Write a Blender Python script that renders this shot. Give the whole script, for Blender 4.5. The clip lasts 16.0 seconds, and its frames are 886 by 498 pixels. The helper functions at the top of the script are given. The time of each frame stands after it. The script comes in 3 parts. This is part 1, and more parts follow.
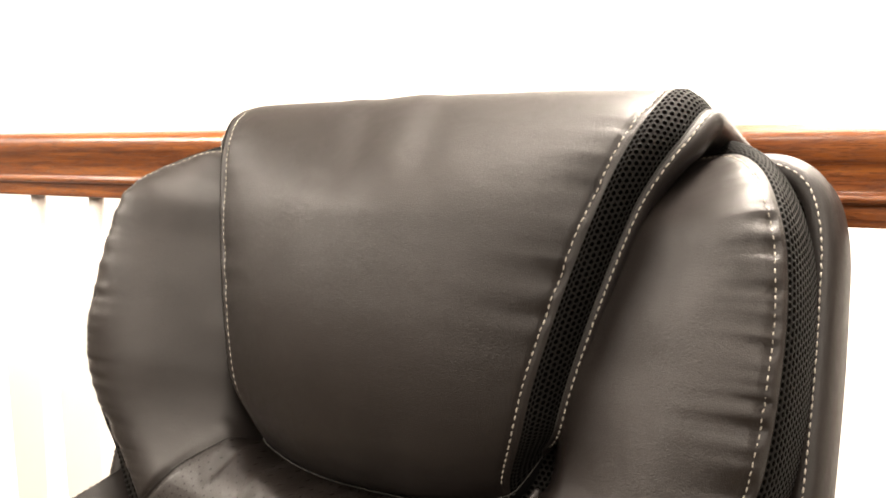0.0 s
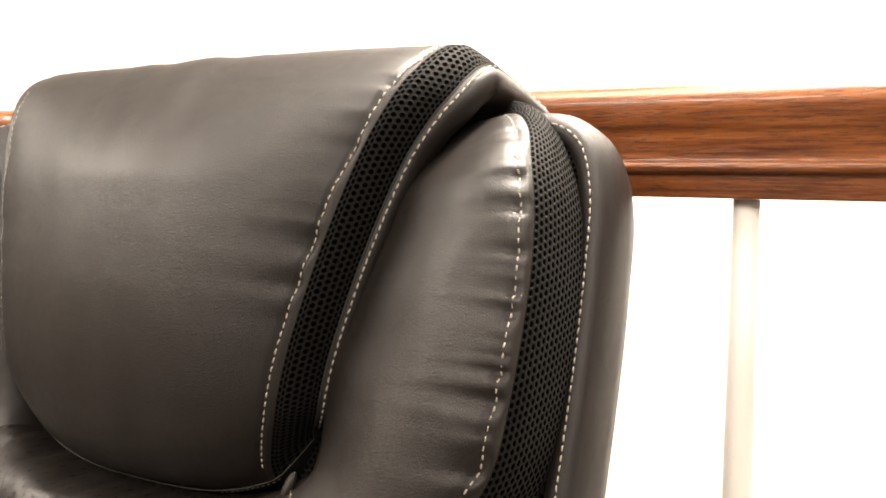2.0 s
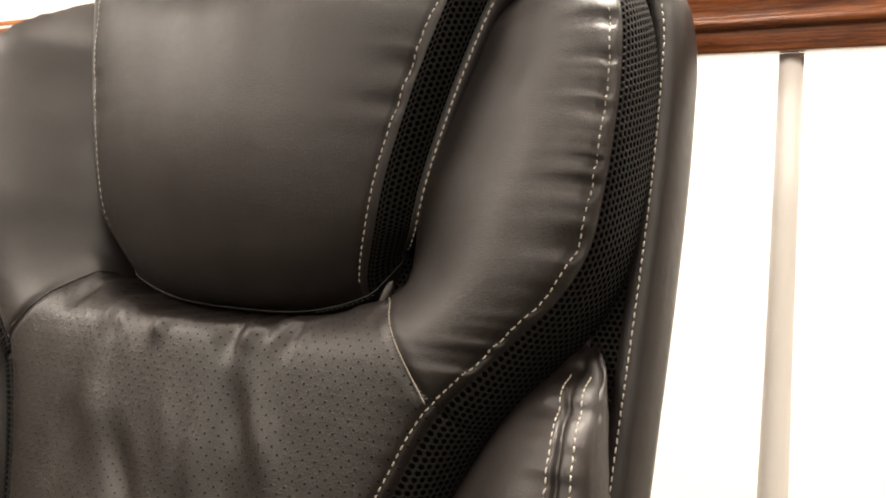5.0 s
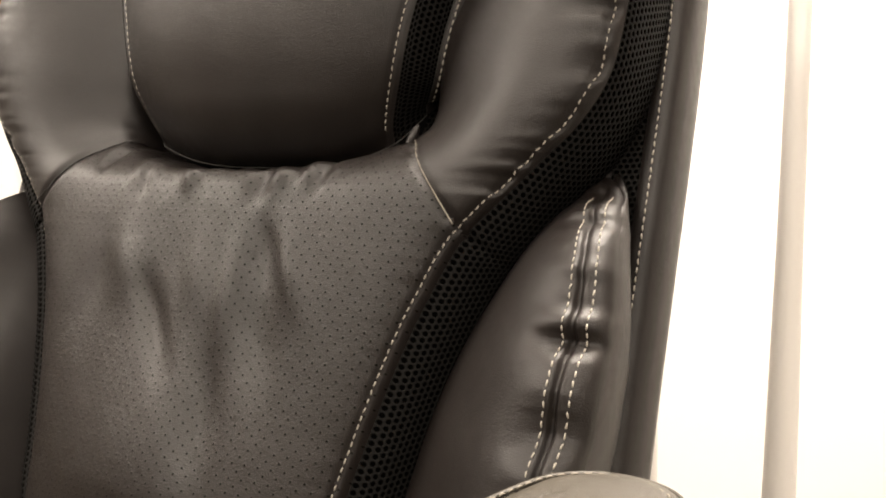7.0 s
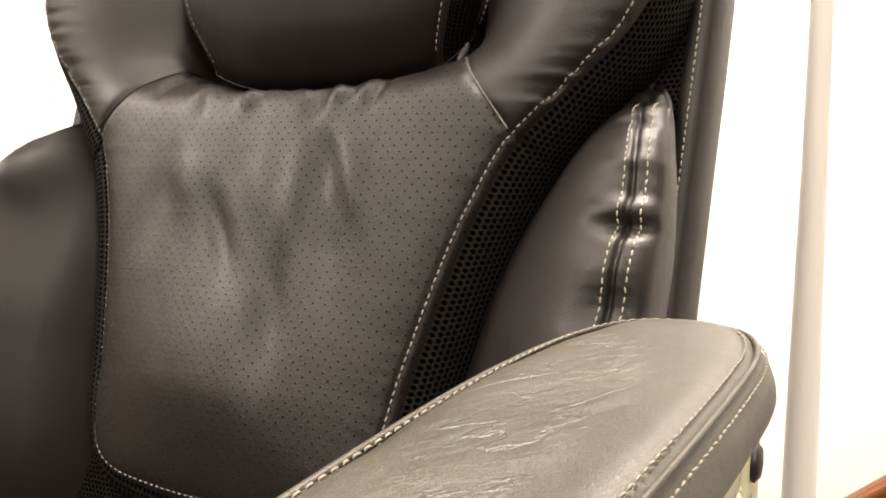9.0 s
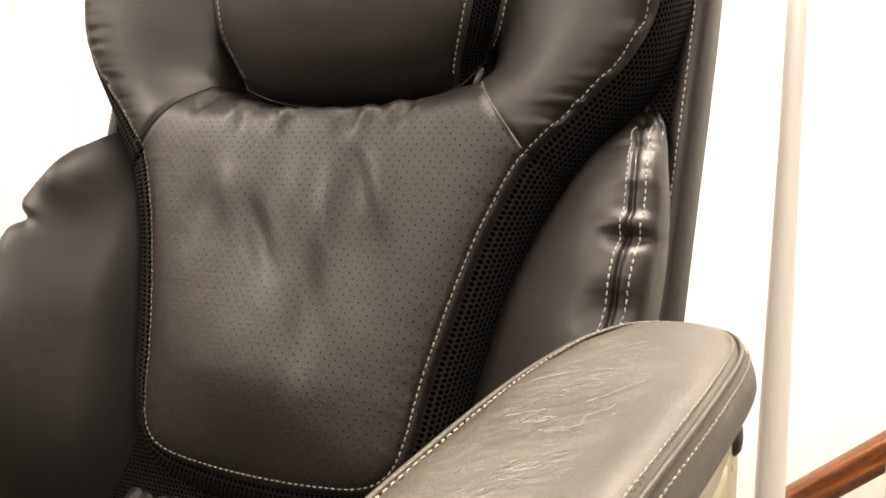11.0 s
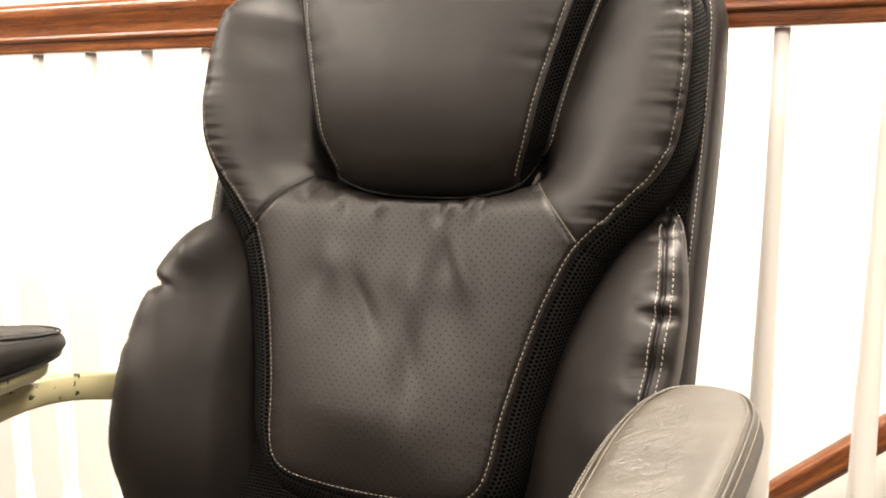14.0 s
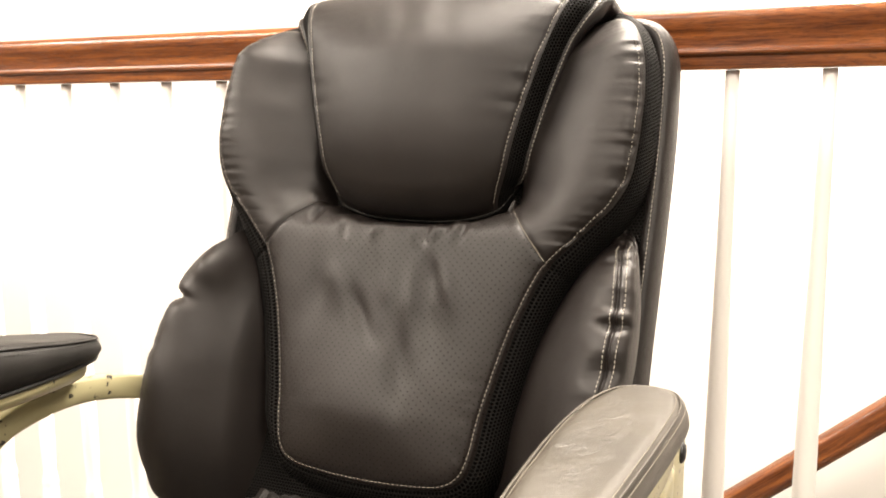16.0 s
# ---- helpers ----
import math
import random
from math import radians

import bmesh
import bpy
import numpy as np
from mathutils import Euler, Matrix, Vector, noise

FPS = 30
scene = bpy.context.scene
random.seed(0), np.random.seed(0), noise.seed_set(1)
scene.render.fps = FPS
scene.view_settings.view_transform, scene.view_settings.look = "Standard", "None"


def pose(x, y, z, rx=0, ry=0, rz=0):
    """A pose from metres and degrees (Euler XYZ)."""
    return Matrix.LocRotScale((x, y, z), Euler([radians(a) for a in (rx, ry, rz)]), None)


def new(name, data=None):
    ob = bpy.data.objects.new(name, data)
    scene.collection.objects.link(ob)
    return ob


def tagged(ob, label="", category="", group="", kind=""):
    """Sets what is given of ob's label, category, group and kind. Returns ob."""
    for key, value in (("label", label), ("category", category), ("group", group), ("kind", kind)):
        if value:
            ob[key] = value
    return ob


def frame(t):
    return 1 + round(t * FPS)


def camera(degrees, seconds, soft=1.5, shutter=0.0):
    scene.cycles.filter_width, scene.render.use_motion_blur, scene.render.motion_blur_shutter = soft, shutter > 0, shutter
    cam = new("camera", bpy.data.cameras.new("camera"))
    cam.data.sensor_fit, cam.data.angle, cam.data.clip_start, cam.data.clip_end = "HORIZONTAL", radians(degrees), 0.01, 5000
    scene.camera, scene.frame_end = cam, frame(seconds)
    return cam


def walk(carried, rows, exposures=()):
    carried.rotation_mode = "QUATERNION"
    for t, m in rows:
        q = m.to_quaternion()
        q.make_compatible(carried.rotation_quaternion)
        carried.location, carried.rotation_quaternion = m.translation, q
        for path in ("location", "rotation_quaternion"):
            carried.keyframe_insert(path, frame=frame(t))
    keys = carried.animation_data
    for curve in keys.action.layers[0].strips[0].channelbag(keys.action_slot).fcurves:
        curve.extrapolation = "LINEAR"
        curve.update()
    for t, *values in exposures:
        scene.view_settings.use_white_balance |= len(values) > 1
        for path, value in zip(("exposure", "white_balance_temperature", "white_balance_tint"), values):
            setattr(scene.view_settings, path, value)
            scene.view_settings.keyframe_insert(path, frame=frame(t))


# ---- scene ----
cam = camera(53.9, 16.0, soft=1.8)
METRES, EYE, TILT, LEAN, TURN, OX, OY = 0.9881, 1.0946, -7.15, 0.43, 30.20, 0.3624, -0.4620
ROWS = [
    (0.0, 0.0, 0.0, 0.0, -0.0, 0.0, -0.0),
    (0.5, 0.0473, 0.0066, -0.0026, -0.25, 0.07, -0.01),
    (1.0, 0.0881, 0.0241, -0.0047, -0.51, 0.22, -0.14),
    (1.5, 0.1255, 0.0379, -0.0114, -0.92, 0.7, -0.13),
    (2.0, 0.1422, 0.0392, -0.0273, -1.44, 0.52, 0.1),
    (2.5, 0.1352, 0.0291, -0.0461, -1.92, 0.33, 0.17),
    (3.0, 0.1205, 0.0194, -0.0613, -2.22, 0.34, 0.19),
    (3.5, 0.1091, 0.0107, -0.0793, -2.66, 0.4, 0.12),
    (4.0, 0.0946, 0.0046, -0.1008, -2.91, 0.24, 0.18),
    (6.5, 0.0468, -0.0209, -0.2188, -2.8, 0.27, 0.09),
    (7.0, 0.0512, -0.0245, -0.2524, -2.79, 0.42, 0.07),
    (7.5, 0.0561, -0.0283, -0.2805, -2.15, 0.32, 0.22),
    (8.0, 0.0427, -0.0374, -0.3036, -2.87, -0.1, 0.37),
    (8.5, 0.0187, -0.0441, -0.306, -2.86, -0.3, 0.43),
    (11.0, -0.0278, -0.1355, -0.2866, -4.53, -1.89, 0.43),
    (11.5, -0.0518, -0.1592, -0.2744, -5.06, -1.93, 0.48),
    (12.0, -0.0759, -0.1932, -0.2625, -5.58, -1.87, 0.44),
    (12.5, -0.0982, -0.2353, -0.2531, -5.97, -1.99, 0.57),
    (13.0, -0.1168, -0.2642, -0.2379, -6.25, -1.98, 0.54),
    (13.5, -0.1339, -0.2928, -0.2232, -6.54, -2.05, 0.56),
    (14.0, -0.1477, -0.3272, -0.2069, -6.68, -2.09, 0.6),
    (14.5, -0.153, -0.3657, -0.1941, -6.24, -1.95, 0.48),
    (15.0, -0.1692, -0.4031, -0.1822, -6.41, -1.85, 0.47),
    (15.5, -0.1578, -0.4281, -0.189, -6.65, -1.51, 0.55),
    (16.0, -0.1421, -0.4634, -0.1867, -6.38, -1.74, 0.54),
]
walk(cam, [(t, pose(OX, OY, EYE, TILT, LEAN, TURN) @ pose(METRES * x, METRES * y, METRES * z, 90 + pitch, roll, yaw)) for t, x, y, z, yaw, pitch, roll in ROWS],
     exposures=[(0.0, 0.14), (1.5, 0.20), (2.5, -0.09), (3.5, -0.20), (7.0, -0.20), (8.5, -0.14), (11.0, -0.08), (12.5, -0.04), (14.5, 0.06), (16.0, 0.10)])

# ---- world, lamps, added fills ----
world = bpy.data.worlds.new("world")
world.use_nodes = True
scene.world = world
world.node_tree.nodes["Background"].inputs["Color"].default_value = (1.0, 0.93, 0.84, 1)
world.node_tree.nodes["Background"].inputs["Strength"].default_value = 0.01


def area_lamp(name, x, y, z, size, watts, colour=(1.0, 0.882, 0.758)):
    data = bpy.data.lights.new(name, "AREA")
    data.shape, data.size, data.energy, data.color = "DISK", size, watts, colour
    ob = new(name, data)
    ob.matrix_world = pose(x, y, z)
    return ob


area_lamp("stairwell_lamp", 0.45, 0.70, 2.44, 0.45, 150)
area_lamp("room_lamp", -0.05, 0.0, 2.44, 1.00, 42)
# three unseen fills, added to brighten the balusters and the chair's sides
area_lamp("front_fill", -0.5, -2.7, 2.44, 1.50, 112)
area_lamp("right_fill", 2.0, -1.8, 2.44, 1.10, 108)
area_lamp("left_fill", -2.2, -1.0, 2.44, 1.40, 155)

# ---- materials ----
CREAM = (0.41, 0.375, 0.215)


class Mat:
    """A node material with a Principled shader and short ways to add nodes."""

    def __init__(self, name, colour=(0.5, 0.5, 0.5), rough=0.5, **values):
        self.mat = bpy.data.materials.new(name)
        self.mat.use_nodes = True
        self.tree = self.mat.node_tree
        self.shader = self.tree.nodes["Principled BSDF"]
        self.shader.inputs["Base Color"].default_value = (*colour, 1)
        self.shader.inputs["Roughness"].default_value = rough
        for key, value in values.items():
            self.shader.inputs[key.replace("_", " ")].default_value = value

    def node(self, kind, links=None, **settings):
        n = self.tree.nodes.new(kind)
        for key, value in settings.items():
            if key in n.inputs:
                n.inputs[key].default_value = value
            else:
                setattr(n, key, value)
        for key, socket in (links or {}).items():
            self.tree.links.new(socket, n.inputs[key])
        return n

    def math(self, op, a, b=0.0, c=0.0):
        n = self.tree.nodes.new("ShaderNodeMath")
        n.operation = op
        for i, v in enumerate((a, b, c)):
            if isinstance(v, (int, float)):
                n.inputs[i].default_value = v
            else:
                self.tree.links.new(v, n.inputs[i])
        return n.outputs[0]

    def noise(self, vector, scale, detail=4.0, rough=0.5):
        n = self.node("ShaderNodeTexNoise", {"Vector": vector})
        n.inputs["Scale"].default_value, n.inputs["Detail"].default_value, n.inputs["Roughness"].default_value = scale, detail, rough
        return n.outputs[0]

    def ramp(self, value, *stops):
        n = self.node("ShaderNodeValToRGB", {"Fac": value})
        while len(n.color_ramp.elements) < len(stops):
            n.color_ramp.elements.new(0.5)
        for e, (p, c) in zip(n.color_ramp.elements, stops):
            e.position, e.color = p, (*c, 1) if len(c) == 3 else c
        return n.outputs[0]

    def mix(self, factor, a, b):
        n = self.tree.nodes.new("ShaderNodeMix")
        n.data_type = "RGBA"
        for i, v in ((0, factor), (6, a), (7, b)):
            if isinstance(v, tuple):
                n.inputs[i].default_value = (*v, 1)
            elif isinstance(v, (int, float)):
                n.inputs[i].default_value = v
            else:
                self.tree.links.new(v, n.inputs[i])
        return n.outputs[2]

    def bump(self, height, distance, strength=1.0, below=None):
        n = self.node("ShaderNodeBump", {"Height": height})
        n.inputs["Distance"].default_value, n.inputs["Strength"].default_value = distance, strength
        if below is not None:
            self.tree.links.new(below, n.inputs["Normal"])
        return n.outputs[0]

    def put(self, name, socket):
        self.tree.links.new(socket, self.shader.inputs[name])

    def place(self, which="Object"):
        return self.node("ShaderNodeTexCoord").outputs[which]


def leather(name, colour, rough=0.43, holes=False, worn=False):
    m = Mat(name, colour, rough, Specular_IOR_Level=0.42)
    p = m.place()
    big, small = m.noise(p, 9, 3), m.noise(p, 140, 3)
    dark, light = tuple(c * 0.82 for c in colour), tuple(c * 1.2 for c in colour)
    base = m.mix(m.ramp(big, (0.3, (0, 0, 0)), (0.7, (1, 1, 1))), dark, light)
    cells = m.node("ShaderNodeTexVoronoi", {"Vector": p}, feature="DISTANCE_TO_EDGE", Scale=620.0).outputs[0]
    grain = m.ramp(cells, (0.0, (0, 0, 0)), (0.16, (1, 1, 1)))
    base = m.mix(m.math("MULTIPLY_ADD", grain, -0.45, 0.45), base, tuple(c * 0.3 for c in colour))
    n = m.bump(m.math("ADD", grain, m.math("MULTIPLY", small, 0.25)), 0.00026, 0.28 if worn else 0.36)
    n = m.bump(m.noise(p, 38, 2), 0.0016, 0.35, n)
    r = m.math("MULTIPLY_ADD", small, 0.16, rough - 0.08)
    if worn:
        q = m.node("ShaderNodeSeparateXYZ", {0: p})
        dx = m.math("MULTIPLY", m.math("SUBTRACT", m.math("ABSOLUTE", q.outputs[0]), 0.318), 1 / 0.028)
        dy = m.math("MULTIPLY", m.math("ADD", q.outputs[1], 0.285), 1 / 0.130)
        spread = m.math("ADD", m.math("MULTIPLY", dx, dx), m.math("MULTIPLY", dy, dy))
        spread = m.math("MULTIPLY_ADD", m.noise(p, 45, 3), 0.7, m.math("SUBTRACT", spread, 0.35))
        patch = m.ramp(spread, (0.45, (1, 1, 1)), (0.95, (0, 0, 0)))
        turn = m.node("ShaderNodeMapping", {"Vector": p}, Rotation=(0.0, 0.0, 0.49)).outputs[0]
        long = m.node("ShaderNodeMapping", {"Vector": turn}, Scale=(1.0, 0.28, 1.0)).outputs[0]
        level = m.math("MULTIPLY", m.noise(long, 52, 5, 0.56), 4.0)
        # torn skin in terraces, each with a sharp edge
        edge = m.ramp(m.math("FRACT", level), (0.0, (0, 0, 0)), (0.10, (1, 1, 1)), (1.0, (0.0, 0.0, 0.0)))
        n = m.bump(m.math("MULTIPLY", edge, patch), 0.0016, 0.32, n)
        crack = m.math("MULTIPLY", m.ramp(m.math("FRACT", level), (0.0, (1, 1, 1)), (0.06, (0, 0, 0))), patch)
        pale = m.math("MULTIPLY", m.ramp(m.noise(long, 30, 3), (0.45, (0, 0, 0)), (0.55, (1, 1, 1))), patch)
        base = m.mix(m.math("MULTIPLY", pale, 0.12), base, tuple(c * 1.5 for c in colour))
        base = m.mix(m.math("MULTIPLY", crack, 0.8), base, tuple(c * 0.35 for c in colour))
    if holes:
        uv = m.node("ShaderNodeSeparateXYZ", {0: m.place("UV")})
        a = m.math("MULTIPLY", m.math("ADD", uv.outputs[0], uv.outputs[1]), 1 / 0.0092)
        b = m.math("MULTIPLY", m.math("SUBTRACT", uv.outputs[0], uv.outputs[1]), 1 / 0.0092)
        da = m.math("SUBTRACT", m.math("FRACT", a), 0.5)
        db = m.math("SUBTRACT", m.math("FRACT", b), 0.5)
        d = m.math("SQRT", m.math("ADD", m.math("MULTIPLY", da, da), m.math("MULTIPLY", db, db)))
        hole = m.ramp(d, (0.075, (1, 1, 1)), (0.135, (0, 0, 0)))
        # holes are uncut: the dark inside them is painted into the colour
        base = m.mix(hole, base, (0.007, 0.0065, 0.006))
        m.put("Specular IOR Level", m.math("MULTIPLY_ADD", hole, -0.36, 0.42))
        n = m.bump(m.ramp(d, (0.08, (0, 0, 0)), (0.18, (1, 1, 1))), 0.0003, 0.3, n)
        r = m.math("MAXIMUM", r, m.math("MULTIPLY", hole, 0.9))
    m.put("Base Color", base)
    m.put("Roughness", r)
    m.put("Normal", n)
    return m.mat


def netting(name, wide=0.0044, high=0.0038, low=(0.003, 0.0027, 0.0024), bright=(0.0105, 0.0095, 0.0084)):
    """Black spacer mesh: staggered round holes between knitted threads."""
    m = Mat(name, (0.012, 0.012, 0.012), 0.7, Specular_IOR_Level=0.12)
    uv = m.node("ShaderNodeSeparateXYZ", {0: m.place("UV")})
    a = m.math("MULTIPLY", uv.outputs[0], 1 / wide)
    b = m.math("MULTIPLY", uv.outputs[1], 1 / high)
    row = m.math("FLOOR", b)
    shift = m.math("MULTIPLY", m.math("FRACT", m.math("MULTIPLY", row, 0.5)), 1.0)
    da = m.math("SUBTRACT", m.math("FRACT", m.math("ADD", a, shift)), 0.5)
    db = m.math("SUBTRACT", m.math("FRACT", b), 0.5)
    d = m.math("SQRT", m.math("ADD", m.math("MULTIPLY", da, da), m.math("MULTIPLY", db, db)))
    thread = m.ramp(d, (0.28, (0, 0, 0)), (0.44, (1, 1, 1)))
    fibre = m.noise(m.place(), 900, 2)
    # between threads the colour is near black, painting the depth of the holes
    m.put("Base Color", m.mix(thread, (0.0012, 0.0011, 0.001), m.mix(fibre, low, bright)))
    m.put("Specular IOR Level", m.math("MULTIPLY", thread, 0.16))
    m.put("Normal", m.bump(thread, 0.0010, 0.7))
    return m.mat


def wood(name, slope=0.0, tone=1.0):
    """Red-brown stained oak, grain along x or along a slope, glossy varnish."""
    m = Mat(name, (0.2, 0.07, 0.03), 0.35, Coat_Weight=0.6, Coat_Roughness=0.14, Specular_IOR_Level=0.25)
    turn = m.node("ShaderNodeMapping", {"Vector": m.place()})
    turn.inputs["Rotation"].default_value = (0.0, math.atan(slope), 0.0)
    long = m.node("ShaderNodeMapping", {"Vector": turn.outputs[0]})
    long.inputs["Scale"].default_value = (1.3, 28.0, 28.0)
    v = long.outputs[0]
    broad, fine = m.noise(v, 5.0, 8, 0.66), m.noise(v, 22, 4, 0.7)
    pores = m.node("ShaderNodeMapping", {"Vector": turn.outputs[0]})
    pores.inputs["Scale"].default_value = (2.4, 30.0, 30.0)
    streak = m.ramp(m.noise(pores.outputs[0], 26, 4, 0.65), (0.53, (0, 0, 0)), (0.58, (1, 1, 1)))
    base = m.ramp(broad, *[(at, tuple(v * tone for v in c)) for at, c in ((0.34, (0.075, 0.019, 0.005)), (0.50, (0.180, 0.052, 0.012)), (0.66, (0.350, 0.118, 0.027)))])
    base = m.mix(m.ramp(fine, (0.45, (0, 0, 0)), (0.68, (0.6, 0.6, 0.6))), base, (0.31 * tone, 0.100 * tone, 0.024 * tone))
    base = m.mix(m.math("MULTIPLY", streak, 0.5), base, (0.045, 0.011, 0.003))
    m.put("Base Color", base)
    m.put("Roughness", m.math("MULTIPLY_ADD", fine, 0.25, 0.2))
    relief = m.bump(m.math("SUBTRACT", fine, streak), 0.0006, 0.5)
    m.put("Normal", relief)
    m.put("Coat Normal", m.bump(m.math("SUBTRACT", m.noise(m.place(), 160, 3), m.math("MULTIPLY", streak, 0.5)), 0.0005, 0.2))
    return m.mat


def paint(name, colour, rough=0.5, mottle=0.04, bump=0.0003):
    m = Mat(name, colour, rough)
    p = m.place()
    low, high = tuple(c * (1 - mottle) for c in colour), tuple(min(1, c * (1 + mottle)) for c in colour)
    m.put("Base Color", m.mix(m.noise(p, 3, 4), low, high))
    m.put("Normal", m.bump(m.noise(p, 180, 3), bump, 0.5))
    m.put("Roughness", m.math("MULTIPLY_ADD", m.noise(p, 20, 3), 0.2, rough - 0.1))
    return m.mat


# near-black without shine, for shade painted below the pillow
def shade_black(name):
    m = Mat(name, (0.004, 0.004, 0.004), 0.95, Specular_IOR_Level=0.05)
    m.put("Base Color", m.mix(m.noise(m.place(), 700, 2), (0.002, 0.002, 0.002), (0.006, 0.0055, 0.005)))
    return m.mat


def chipped(name):
    """Cream-olive paint on dark metal, chipped through in spots."""
    m = Mat(name, CREAM, 0.38)
    p = m.place()
    chip = m.ramp(m.math("MULTIPLY", m.noise(p, 95, 5, 0.6), m.ramp(m.noise(p, 16, 2), (0.45, (0.6, 0.6, 0.6)), (0.6, (1, 1, 1)))), (0.575, (0, 0, 0)), (0.585, (1, 1, 1)))
    base = m.mix(m.noise(p, 11, 4), tuple(c * 0.85 for c in CREAM), tuple(c * 1.1 for c in CREAM))
    m.put("Base Color", m.mix(chip, base, (0.02, 0.017, 0.013)))
    m.put("Normal", m.bump(chip, -0.0005, 0.8))
    return m.mat


LEATHER = leather("grey_leather", (0.0108, 0.0080, 0.0068))
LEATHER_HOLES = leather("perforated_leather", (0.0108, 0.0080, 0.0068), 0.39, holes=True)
# cracked wear, on a base colour lifted to paint the pad's glare
LEATHER_WORN_GLARE = leather("worn_leather_glare", (0.055, 0.048, 0.037), 0.45, worn=True)
# the other pad's leather, without that lift
LEATHER_BLACK = leather("black_worn_leather", (0.013, 0.012, 0.0105), 0.45)
MESH = netting("black_spacer_mesh")
MESH_WIDE = netting("open_spacer_mesh", 0.0046, 0.0039, (0.002, 0.0018, 0.0015), (0.0072, 0.0064, 0.0055))
THREAD = paint("pale_thread", (0.37, 0.34, 0.29), 0.7)
# pad thread, and the painted highlight on the right wing's welt
TAN_THREAD_GLINT = paint("worn_tan_thread_glint", (0.18, 0.16, 0.13), 0.7)
DARK_THREAD = paint("dark_thread", (0.028, 0.026, 0.023), 0.7)
HEM_SHADE = shade_black("hem_shade_black")
BLACK = paint("black_plastic", (0.012, 0.012, 0.012), 0.45)
CHIPPED = chipped("chipped_cream_paint")
WOOD = wood("stained_oak")
# the same oak with its colours scaled to 0.65
WOOD_SLOPED = wood("stained_oak_darker", 0.86, 0.65)
WHITE = paint("white_gloss_paint", (0.92, 0.89, 0.85), 0.35)
WALL = paint("white_wall_paint", (0.84, 0.83, 0.80), 0.8, 0.02)
# unseen walls and floors, kept dark to hold back bounced light
TAUPE = paint("taupe_wall_paint", (0.20, 0.18, 0.16), 0.8, 0.03)
CARPET = paint("brown_carpet", (0.050, 0.043, 0.036), 0.95, 0.2, 0.004)

# ---- building helpers ----


def part(name, bm, material, parent=None, label="", smooth=True):
    """Links a bmesh as one mesh object, under a thing or a part."""
    me = bpy.data.meshes.new(name)
    bm.normal_update()
    bm.to_mesh(me)
    bm.free()
    me.materials.append(material)
    if smooth:
        me.polygons.foreach_set("use_smooth", [True] * len(me.polygons))
    ob = new(name, me)
    if parent:
        ob.parent = parent
    return tagged(ob, label)


def curve(points, count, closed=False):
    """A smooth line through the points, at count places of even spacing."""
    p = [np.array(q, float) for q in points]
    n, fine = len(p), []
    for i in range(n if closed else n - 1):
        get = (lambda k: p[k % n]) if closed else (lambda k: p[min(max(k, 0), n - 1)])
        a, b, c, d = get(i - 1), get(i), get(i + 1), get(i + 2)
        for k in range(16):
            t = k / 16
            fine.append(0.5 * (2 * b + (c - a) * t + (2 * a - 5 * b + 4 * c - d) * t * t + (3 * b - a - 3 * c + d) * t ** 3))
    fine.append(p[0] if closed else p[-1])
    fine = np.array(fine)
    run = np.concatenate([[0], np.cumsum(np.linalg.norm(np.diff(fine, axis=0), axis=1))])
    at = np.linspace(0, run[-1], count + 1)[:-1] if closed else np.linspace(0, run[-1], count)
    return np.stack([np.interp(at, run, fine[:, k]) for k in range(fine.shape[1])], 1)


def mirrored(half):
    """A closed outline from its half at positive x, which runs from the top middle to the bottom middle."""
    return half + [(-x, u) for x, u in reversed(half) if abs(x) > 1e-6]


def n1(a, seed=0.0):
    return noise.noise(Vector((a, seed, 0.37)))


def sstep(a, b, v):
    t = min(1, max(0, (v - a) / (b - a)))
    return t * t * (3 - 2 * t)


def bell(v, width):
    return math.exp(-(v / width) ** 2)


def soft(v, xs, ys, width=0.022):
    """A value from a table, smoothed over the width."""
    w = [0.05, 0.12, 0.2, 0.26, 0.2, 0.12, 0.05]
    return sum(k * float(np.interp(v + width * (j - 3) / 2, xs, ys)) for j, k in enumerate(w))


def sheet(rows, closed=False, cap=False, uvs=None):
    """A bmesh of quads between rows of points of equal length."""
    bm = bmesh.new()
    layer = bm.loops.layers.uv.new("UVMap") if uvs is not None else None
    made = [[bm.verts.new(p) for p in row] for row in rows]
    n = len(made[0])
    for r in range(len(made) - 1):
        for i in range(n if closed else n - 1):
            j = (i + 1) % n
            f = bm.faces.new((made[r][i], made[r][j], made[r + 1][j], made[r + 1][i]))
            if layer:
                for loop, (a, b) in zip(f.loops, ((r, i), (r, i + 1), (r + 1, i + 1), (r + 1, i))):
                    loop[layer].uv = uvs(a, b)
    if cap:
        bm.faces.new(made[-1])
        bm.faces.new(made[0][::-1])
    return bm


